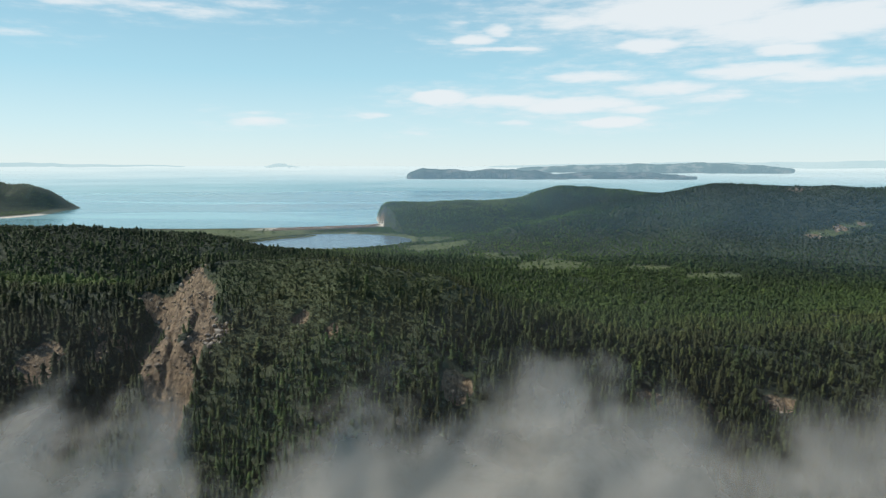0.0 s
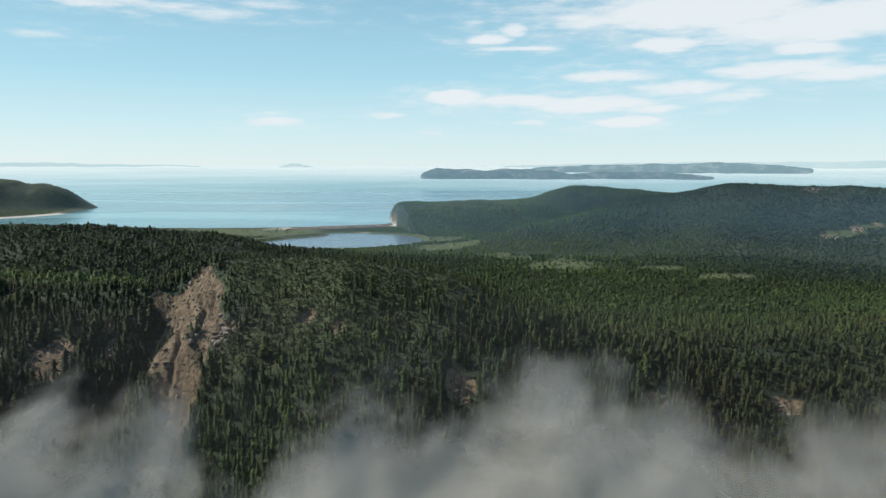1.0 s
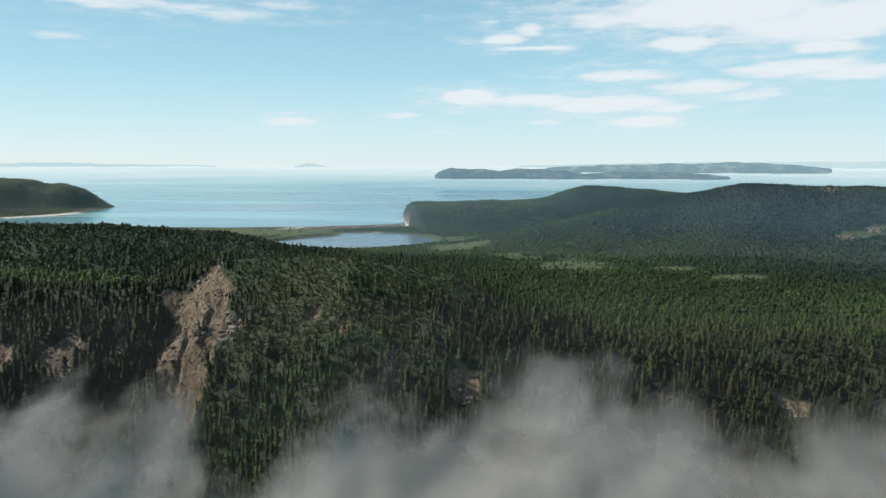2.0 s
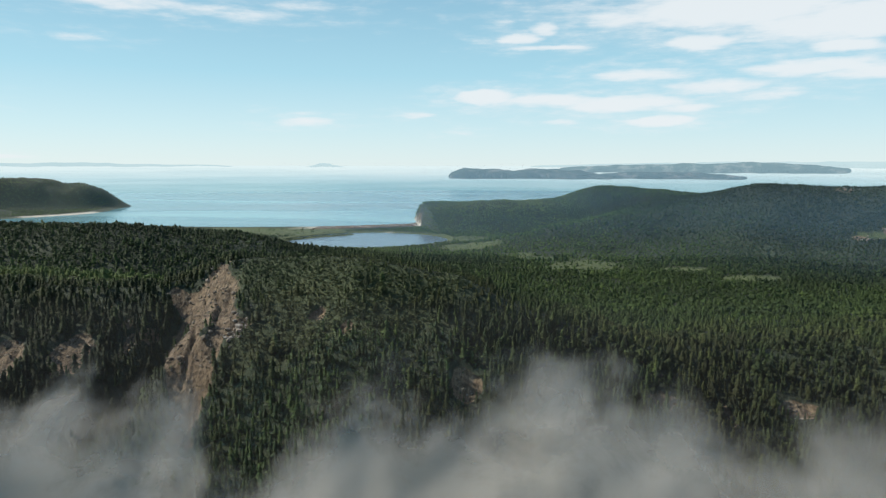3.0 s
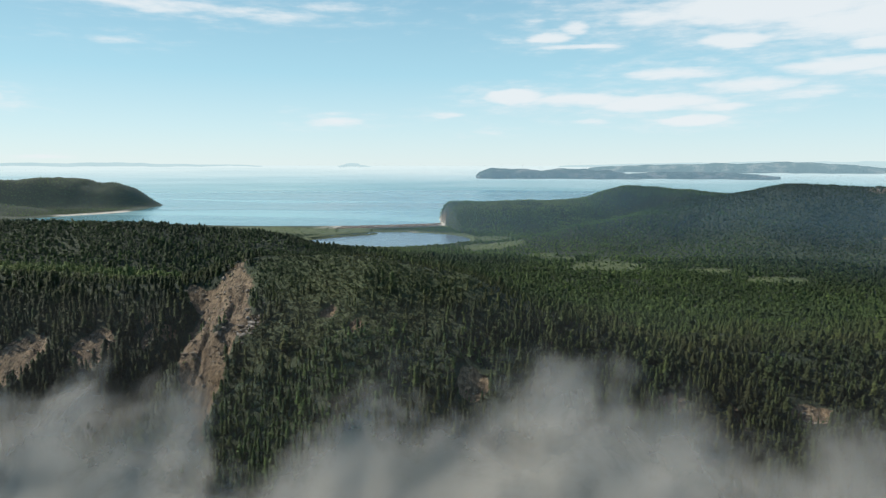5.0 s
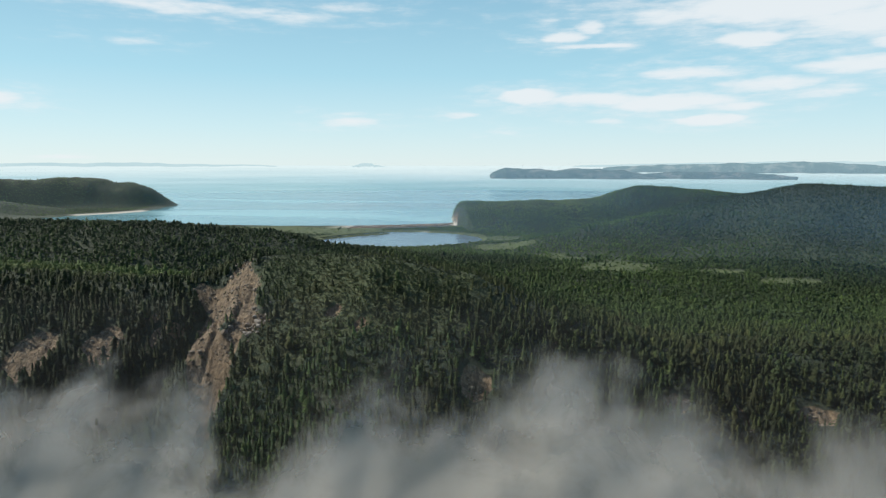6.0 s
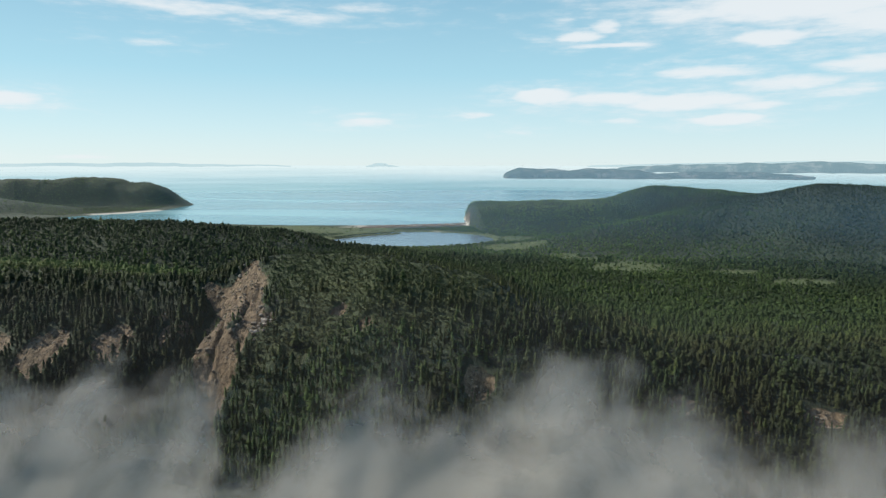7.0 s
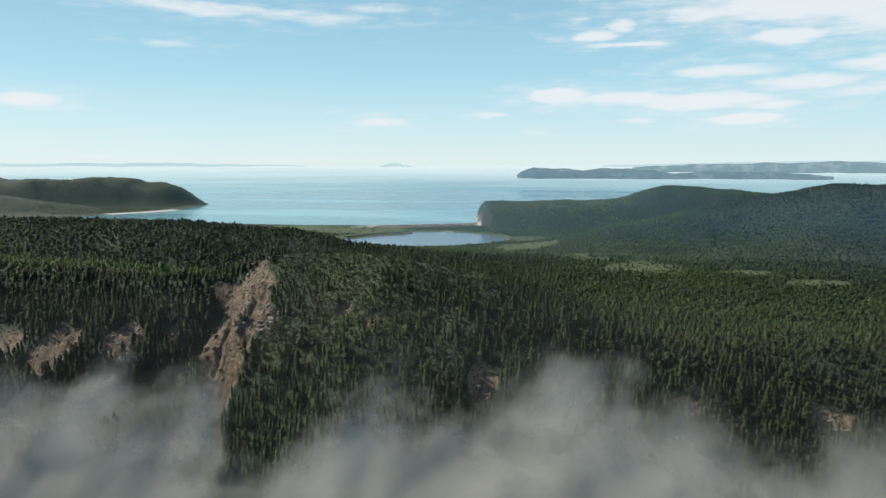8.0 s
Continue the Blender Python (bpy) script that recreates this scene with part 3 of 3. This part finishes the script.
def spread(r0, r1, gap, seed, cull):
    """Jittered places on the land between two distances, thinned by that function."""
    rng = np.random.default_rng(seed)
    n = int(2 * r1 / gap)
    i, j = np.meshgrid(np.arange(n), np.arange(n), indexing="ij")
    x = MID[0] - r1 + (i.ravel() + rng.uniform(-.48, .48, n * n)) * gap
    y = MID[1] - r1 + (j.ravel() + rng.uniform(-.48, .48, n * n)) * gap
    r, a = np.hypot(x - MID[0], y - MID[1]), np.degrees(np.arctan2(x - MID[0], y - MID[1]))
    ok = (r > r0) & (r <= r1) & (a > -47) & (a < 37) & (y > 240 - 0.0003 * (x - 20) ** 2)
    x, y = x[ok], y[ok]
    z, bare_ = height(x, y)
    low = np.interp(x, COAST_X, COAST_Y) - y
    keep = (z > 1.4) & (lake_shape(x, y) > 1.2) & ((low > np.where(np.abs(x + 230) < 110, 125, 55)) | (z > 9) | ((np.interp(y, BAY_Y, BAY_X) - x > 40) & (y > 1550)))
    keep &= (x + 0.2 * (y - 1500) > -131) | (x < -230) | (y < 1440) | (y > 1600)
    keep &= rng.uniform(0, 1, len(x)) > cull(x, y, bare_)
    return x[keep], y[keep], z[keep], rng


def forest(name, label, x, y, z, rng, shapes, tall, wide, tint, trunks):
    """All trees of a stretch of forest, joined."""
    cos, fas, tints, idx, n = [], [], [], [], 0
    kind = rng.integers(0, len(shapes), len(x))
    for s, (cc, cf) in enumerate(shapes):
        sel = kind == s
        m = int(sel.sum())
        if not m:
            continue
        parts = [(cc, cf, 0)] + ([(*trunks, 1)] if trunks is not None else [])
        h = tall[sel]
        w = h * wide[sel]
        a = rng.uniform(0, 6.28, m)
        lean = rng.normal(0, 0.045, (m, 2))
        for pc, pf, mi in parts:
            px = pc[None, :, 0] * np.cos(a)[:, None] - pc[None, :, 1] * np.sin(a)[:, None]
            py = pc[None, :, 0] * np.sin(a)[:, None] + pc[None, :, 1] * np.cos(a)[:, None]
            co = np.stack([px * w[:, None] + (x[sel] + 0)[:, None] + pc[None, :, 2] * (h * lean[:, 0])[:, None],
                           py * w[:, None] + y[sel][:, None] + pc[None, :, 2] * (h * lean[:, 1])[:, None],
                           pc[None, :, 2] * h[:, None] + z[sel][:, None]], -1)
            cos.append(co.reshape(-1, 3))
            fas.append((pf[None] + (np.arange(m) * len(pc))[:, None, None] + n).reshape(-1, 3))
            idx.append(np.full(m * len(pf), mi))
            tints.append(np.repeat(tint[sel], len(pc)))
            n += m * len(pc)
    ob = new(name, numbers_mesh(name, np.concatenate(cos), np.concatenate(fas), [FOLIAGE, BARK], (("tint", np.concatenate(tints)),), np.concatenate(idx), smooth=True))
    return tagged(ob, label, "forest", kind="stuff")


def low_wood(x, y):
    """Where the forest stands shorter: behind the bluff's edge and along its low eastern end."""
    return np.maximum(step(350, 410, y), 0.85 * step(30, 110, x) * step(320, 365, y))


def open_ground(x, y, bare_):
    """How bare of trees the ground is, 0 to 1."""
    return np.clip(np.maximum(bare_ * 1.4, grass_of(x, y) * 0.93) + 0.35 * step(0.1, 0.5, fbm(x, y, 40, 3, 67)) + 0.55 * scrub_of(x, y), 0, 1)


def tone_of(x, y, rng, spread_=0.16):
    """Lighter larch and dwarf pine in drifts among dark spruce, with the hills' light and shade painted in."""
    drift_ = 0.5 + 0.5 * fbm(x, y, 130, 4, 81)
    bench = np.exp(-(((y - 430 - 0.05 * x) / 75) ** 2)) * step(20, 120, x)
    # shade on the right hill and the left slope, put into the tint
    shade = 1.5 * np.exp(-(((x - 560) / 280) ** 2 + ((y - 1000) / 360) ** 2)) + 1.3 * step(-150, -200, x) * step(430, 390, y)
    # lit crest and cape and the shaded hollow between, painted as tree tones
    lit_crest = np.exp(-(((y - 1105) / 50) ** 2)) * step(90, 200, x) * step(500, 420, x)
    lit_cape = step(1380, 1450, y) * step(500, 350, x)
    shaded_hollow = np.exp(-(((x - 300) / 130) ** 2 + ((y - 1440) / 70) ** 2))
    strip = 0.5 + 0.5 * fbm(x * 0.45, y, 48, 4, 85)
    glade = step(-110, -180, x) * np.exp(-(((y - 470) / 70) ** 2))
    # the left hill's trees are darkened here as well
    return np.clip(-0.06 + 0.4 * glade + 0.45 * drift_ + 0.35 * strip + 0.3 * bench + 0.2 * lit_crest - 0.16 * shaded_hollow + 0.22 * lit_cape - 0.18 * step(-150, -250, x) * step(520, 600, y) * step(1000, 900, y) + 0.36 * np.exp(-(((x - 60) / 210) ** 2)) * step(780, 1000, y) - 0.24 * shade + 0.12 * step(0, 80, x) * step(470, 540, y) * step(1000, 900, y) + 0.34 * step(760, 950, y) * fbm(x * 0.7 + 0.3 * y, y, 110, 4, 93) + rng.normal(0, spread_, len(x)), 0, 1)


NEAR = [conifer_crown(s, 7, 4, 0.17 + 0.035 * (s % 3)) for s in range(6)]
MIDDLE = [conifer_crown(20 + s, 3, 3, 0.3) for s in range(4)] + [bush_crown(80 + s, 2) for s in range(3)]
FAR = [conifer_crown(40 + s, 2, 2, 0.42) for s in range(4)]
BUSH = [bush_crown(60 + s, 4) for s in range(4)]
FARBUSH = [bush_crown(70 + s, 3) for s in range(3)]
TRUNK = trunk_shape(0.9, 0.022)

x, y, z, rng = spread(215, 540, 3.2, 1, open_ground)
tall = 5.7 * rng.lognormal(0, 0.33, len(x)) * (1 + 0.3 * fbm(x, y, 60, 2, 83)) * (1 - 0.3 * scrub_of(x, y)) * (1 - 0.45 * step(-140, -120, x) * step(70, 30, x) * step(335, 362, y)) * (1 - 0.5 * low_wood(x, y)) * (1 + 0.3 * step(-168, -200, x) * step(388, 360, y))
# the stretch of slope that the drone passes nearest keeps its trees as single things
own = (np.abs(x - 30) < 52) & (y > 272) & (y < 312)
own &= np.cumsum(own) <= 300
tall = np.minimum(tall, 11.5)
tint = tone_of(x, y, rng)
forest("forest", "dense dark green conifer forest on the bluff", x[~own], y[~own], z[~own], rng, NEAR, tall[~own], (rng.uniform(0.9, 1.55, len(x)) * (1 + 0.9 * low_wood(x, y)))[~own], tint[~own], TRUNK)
OWN = (x[own], y[own], z[own], tall[own], tint[own])
x, y, z, rng = spread(215, 560, 3.3, 2, lambda x, y, b_: np.clip(0.1 + 0.35 * step(390, 420, y) + b_ * 0.75 - 0.4 * grass_of(x, y), 0, 1))
forest("shrubs", "low green dwarf pine and alder scrub between the trees", x, y, z, rng, BUSH, rng.uniform(0.7, 1.9, len(x)), rng.uniform(1.2, 2.0, len(x)), np.clip(tone_of(x, y, rng) + 0.04, 0, 1), None)
x, y, z, rng = spread(240, 420, 1.6, 7, lambda x, y, b_: np.clip(1 - np.maximum(0.9 * scrub_of(x, y), 0.42 * step(352, 338, y)) + b_, 0, 1))
forest("shrubs", "dense olive scrub and small bushes on the bluff's open face", x, y, z, rng, BUSH, rng.uniform(0.8, 2.2, len(x)), rng.uniform(1.1, 1.7, len(x)), np.clip(tone_of(x, y, rng, 0.2) + 0.06, 0, 1), None)
x, y, z, rng = spread(540, 960, 3.5, 3, open_ground)
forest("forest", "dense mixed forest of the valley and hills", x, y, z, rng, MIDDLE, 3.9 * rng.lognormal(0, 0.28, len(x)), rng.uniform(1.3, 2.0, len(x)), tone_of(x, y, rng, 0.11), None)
x, y, z, rng = spread(540, 960, 8.0, 4, lambda x, y, b_: 0.5 * grass_of(x, y))
forest("shrubs", "pale green scrub in the valley", x, y, z, rng, FARBUSH, rng.uniform(2, 4, len(x)), rng.uniform(1, 1.6, len(x)), np.clip(tone_of(x, y, rng) + 0.04, 0, 1), None)
x, y, z, rng = spread(960, 1700, 4.7, 5, open_ground)
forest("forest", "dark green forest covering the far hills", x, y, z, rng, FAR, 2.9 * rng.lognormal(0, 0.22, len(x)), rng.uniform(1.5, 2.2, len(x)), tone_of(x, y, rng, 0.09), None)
x, y, z, rng = spread(1900, 2415, 6.0, 6, lambda x, y, b_: np.clip(0.1 + 0.6 * step(0.0, 0.4, fbm(x, y, 120, 3, 87)), 0, 1))
forest("forest", "thin dark forest on the headland across the bay", x, y, z, rng, FAR, 3.2 * rng.lognormal(0, 0.2, len(x)), rng.uniform(1.2, 1.8, len(x)), tone_of(x, y, rng), None)
CROWNS = [numbers_mesh("crown", c, f, [FOLIAGE], (("tint", np.full(len(c), 0.2 + 0.06 * i)),), smooth=True) for i, (c, f) in enumerate(NEAR)]
STEM = numbers_mesh("trunk", *TRUNK, [BARK])


# ---- the low cloud in the gorge ----
MIST, t, b = material("mist")
t.nodes.remove(b)
o = t.nodes["Material Output"]
seed_ = t.nodes.new("ShaderNodeObjectInfo")
place = t.nodes.new("ShaderNodeNewGeometry")
move = t.nodes.new("ShaderNodeVectorMath")
move.operation = "ADD"
link(t, place.outputs["Position"], move.inputs[0])
scatter_ = t.nodes.new("ShaderNodeVectorMath")
scatter_.operation = "SCALE"
scatter_.inputs[0].default_value = (12, 40, 9)
link(t, seed_.outputs["Random"], scatter_.inputs["Scale"])
link(t, scatter_.outputs[0], move.inputs[1])
big = t.nodes.new("ShaderNodeTexNoise")
big.inputs["Scale"].default_value, big.inputs["Detail"].default_value, big.inputs["Roughness"].default_value = 0.027, 6.0, 0.6
big.inputs["Distortion"].default_value = 0.35
link(t, move.outputs[0], big.inputs["Vector"])
thick = value(t, "ADD", attribute(t, "cover"), value(t, "MULTIPLY", value(t, "SUBTRACT", big.outputs["Fac"], 0.5), 3.8))
alpha = t.nodes.new("ShaderNodeMapRange")
alpha.interpolation_type = "SMOOTHSTEP"
for i, v in ((1, 0.3), (2, 1.9), (3, 0.0), (4, 0.56)):
    alpha.inputs[i].default_value = v
link(t, thick, alpha.inputs[0])
# a faint film added all over each sheet lifts the darks behind it
faded = value(t, "MULTIPLY", value(t, "ADD", alpha.outputs[0], 0.008), attribute(t, "fade"))
dif, tra, clear = t.nodes.new("ShaderNodeBsdfDiffuse"), t.nodes.new("ShaderNodeBsdfTranslucent"), t.nodes.new("ShaderNodeBsdfTransparent")
dif.inputs[0].default_value = tra.inputs[0].default_value = (0.535, 0.515, 0.465, 1)
billow = t.nodes.new("ShaderNodeBump")
billow.inputs["Strength"].default_value, billow.inputs["Distance"].default_value = 0.8, 11.0
link(t, tex_noise(t, 0.035, 1.5, 0.4), billow.inputs["Height"])
link(t, billow.outputs[0], dif.inputs["Normal"])
body, whole = t.nodes.new("ShaderNodeMixShader"), t.nodes.new("ShaderNodeMixShader")
body.inputs[0].default_value = 0.45
link(t, dif.outputs[0], body.inputs[1])
link(t, tra.outputs[0], body.inputs[2])
link(t, faded, whole.inputs[0])
link(t, clear.outputs[0], whole.inputs[1])
link(t, body.outputs[0], whole.inputs[2])
link(t, whole.outputs[0], o.inputs["Surface"])

MIST_X = (-330, -208, -191, -177, -166, -156, -137, -118, -109, -96, -84, -70, -55, -39, -27, -15, 0, 15, 24, 39, 50, 62, 76, 85, 95, 109, 123, 141, 159, 178, 260)
MIST_Z = (40, 30, 29, 42, 41, 30, 33, 37, 27, 9, 5, 17, 31, 40, 40, 33, 35, 35, 40, 47, 45, 46, 46, 41, 41, 34, 30, 33, 41, 37, 38)


def mist_layer(depth, seed):
    """One veil of the cloud bank: billowing, thin at its top and its ends."""
    n, m = 150, 60
    u, v = np.meshgrid(np.linspace(-340, 260, n), np.linspace(-45, 75, m), indexing="ij")
    k = depth / 270
    x, z = MID[0] + (u - MID[0]) * k, EYE + (v - EYE) * k
    y = depth - 0.00025 * (u - 20) ** 2 + 6 * fbm(u, v, 55, 3, seed) + 0.8 * (v - 20)
    top = np.interp(u, MIST_X, MIST_Z) + 9 * fbm(u + 0.5 * v, v, 34, 4, seed // 20)
    cover = (top - v) / 24 + 0.3
    fade = (1 - 0.3 * step(85, 115, u)) * step(-340, -300, u) * step(260, 225, u) * step(75, 62, v) * step(-45, -36, v)
    ob = new("mist_veil", numbers_mesh("mist_veil", np.stack([x, y, z], -1).reshape(-1, 3), grid_faces(n, m), [MIST], (("cover", cover.ravel()), ("fade", fade.ravel())), smooth=True))
    return tagged(ob, "grey drifting veil of low cloud along the bluff", "mist", "low cloud in the gorge", "stuff")


for depth, seed in ((288, 201), (272, 207), (258, 213), (244, 219), (230, 225)):
    mist_layer(depth, seed)


# ---- boulders ----
def rock_shape(seed):
    rng = np.random.default_rng(seed)
    bm = bmesh.new()
    bmesh.ops.create_icosphere(bm, subdivisions=1, radius=1)
    co = np.array([v.co[:] for v in bm.verts])
    fa = np.array([[v.index for v in f.verts] for f in bm.faces])
    bm.free()
    co = co * rng.uniform(0.6, 1.25, (len(co), 1)) * np.array([1, rng.uniform(.7, 1), rng.uniform(.6, .9)])
    return co, fa


ROCKS = [rock_shape(300 + i) for i in range(6)]
rng = np.random.default_rng(77)
# loose stones all over the slips
rx, ry = rng.uniform(-330, 210, 60000), rng.uniform(265, 400, 60000)
rz, rb = height(rx, ry)
keep = (rb > 0.5) & (rng.uniform(0, 1, len(rx)) < 0.45)
rx, ry, rz = rx[keep], ry[keep], rz[keep]
cos, fas, tints, n = [], [], [], 0
for i in range(len(rx)):
    c, f = ROCKS[i % 6]
    size = 0.36 * rng.lognormal(0, 0.6)
    cos.append(c * size + (rx[i], ry[i], rz[i] + 0.15 * size))
    fas.append(f + n)
    tints.append(np.full(len(c), rng.uniform(0, 0.45)))
    n += len(c)
scree_ = new("scree", numbers_mesh("scree", np.concatenate(cos), np.concatenate(fas), [ROCK], (("tint", np.concatenate(tints)),)))
tagged(scree_, "loose brown stones strewn over the bare slips", "scree", kind="stuff")
BOULDERS = [numbers_mesh("boulder", c, f, [ROCK], (("tint", np.full(len(c), 0.45 + 0.08 * (i % 5))),)) for i, (c, f) in enumerate(ROCKS)]
for cx, cy, spread_x, spread_y, count, big_ in ((-115, 327, 2.6, 5.5, 34, 1.3), (-204, 373, 5, 3, 6, 0.8), (-191, 358, 3, 3, 5, 0.7), (529, 936, 8, 5, 14, 1.7), (577, 957, 7, 4, 10, 1.5), (598, 1122, 12, 5, 8, 1.6), (-153, 390, 4, 4, 7, 0.7)):
    for i in range(count):
        x, y = cx + rng.normal(0, spread_x), cy + rng.normal(0, spread_y)
        size = big_ * rng.lognormal(0, 0.35)
        ob = new("boulder", BOULDERS[int(rng.integers(0, 6))])
        ob.matrix_world = pose(x, y, float(height(np.array([x]), np.array([y]))[0][0]) + 0.25 * size, 0, 0, rng.uniform(0, 360)) @ Matrix.Scale(size, 4)
        tagged(ob, "pale grey weathered boulder on the hillside", "boulder", "pale boulders")


# ---- the lagoon's shores ----
WEATHERED, t, b = material("weathered_wood")
link(t, ramp(t, tex_noise(t, 0.3, 4), (0.3, (0.12, 0.075, 0.05)), (0.7, (0.27, 0.2, 0.15))), b.inputs["Base Color"])
b.inputs["Roughness"].default_value = 0.9


def log_shape(sides=5):
    """A tapered, slightly crooked log one unit long, lying along x."""
    a = np.arange(sides) * 2 * np.pi / sides
    rings = [np.stack([np.full(sides, u), r * np.cos(a) + 0.02 * math.sin(5 * u), r * np.sin(a)], 1) for u, r in ((-0.5, 0.06), (0.0, 0.05), (0.5, 0.03))]
    q = grid_faces(3, sides, True)
    return np.concatenate(rings), np.concatenate([q[:, :3], q[:, [0, 2, 3]]])


rng = np.random.default_rng(91)
lc, lf = log_shape()
cos, fas, n = [], [], 0
lx = rng.uniform(-350, -146, 900)
ly = np.interp(lx, COAST_X, COAST_Y) - rng.choice((34, 68), 900) + rng.normal(0, 5, 900)
lz = height(lx, ly)[0]
for x, y, z, a, size in zip(lx, ly, lz, rng.normal(0.15, 0.5, 900), rng.uniform(4, 11, 900)):
    spun = np.stack([lc[:, 0] * math.cos(a) - lc[:, 1] * math.sin(a), lc[:, 0] * math.sin(a) + lc[:, 1] * math.cos(a), lc[:, 2] * 1.3], 1)
    cos.append(spun * size + (x, y, z + 0.05 * size))
    fas.append(lf + n)
    n += len(lc)
driftwood = new("driftwood", numbers_mesh("driftwood", np.concatenate(cos), np.concatenate(fas), [WEATHERED]))
tagged(driftwood, "long belt of reddish-brown driftwood logs along the shingle bar", "driftwood", kind="stuff")
u = rng.uniform(0, 1, 420)
x = np.interp(u, (0, 0.5, 1), (-345, -305, -252)) + rng.normal(0, 2.5, 420)
y = np.interp(u, (0, 0.5, 1), (1152, 1215, 1260)) + rng.normal(0, 2.5, 420)
forest("shrubs", "dark reeds and willow scrub on the lagoon's narrow spit", x, y, height(x, y)[0] - 0.2, rng, FARBUSH, rng.uniform(1.6, 2.8, 420), rng.uniform(1, 1.6, 420), rng.uniform(0, 0.25, 420), None)
for i in range(16):
    x, y = -152 + rng.normal(0, 9), 1478 + rng.normal(0, 16)
    size = 2.0 * rng.lognormal(0, 0.4)
    ob = new("boulder", BOULDERS[i % 6])
    ob.matrix_world = pose(x, y, max(float(height(np.array([x]), np.array([y]))[0][0]), -0.5) + 0.3 * size, 0, 0, rng.uniform(0, 360)) @ Matrix.Scale(size, 4)
    tagged(ob, "pale fallen rock at the foot of the sea cliff", "boulder", "rocks at the cape's foot")


# ---- single trees on the nearest slope ----
for i in range(len(OWN[0])):
    x, y, z, h, tone_ = (float(v[i]) for v in OWN)
    tree = new("conifer_tree")
    tree.matrix_world = pose(x, y, z, 0, 0, (i * 137) % 360)
    for name, me in (("trunk", STEM), ("crown", CROWNS[i % len(CROWNS)])):
        part_ = new(name, me)
        part_.parent = tree
        part_.scale = (h * 1.05, h * 1.05, h)
    tagged(tree, "narrow dark green conifer on the steep slope", "tree", "conifers on the near slope")
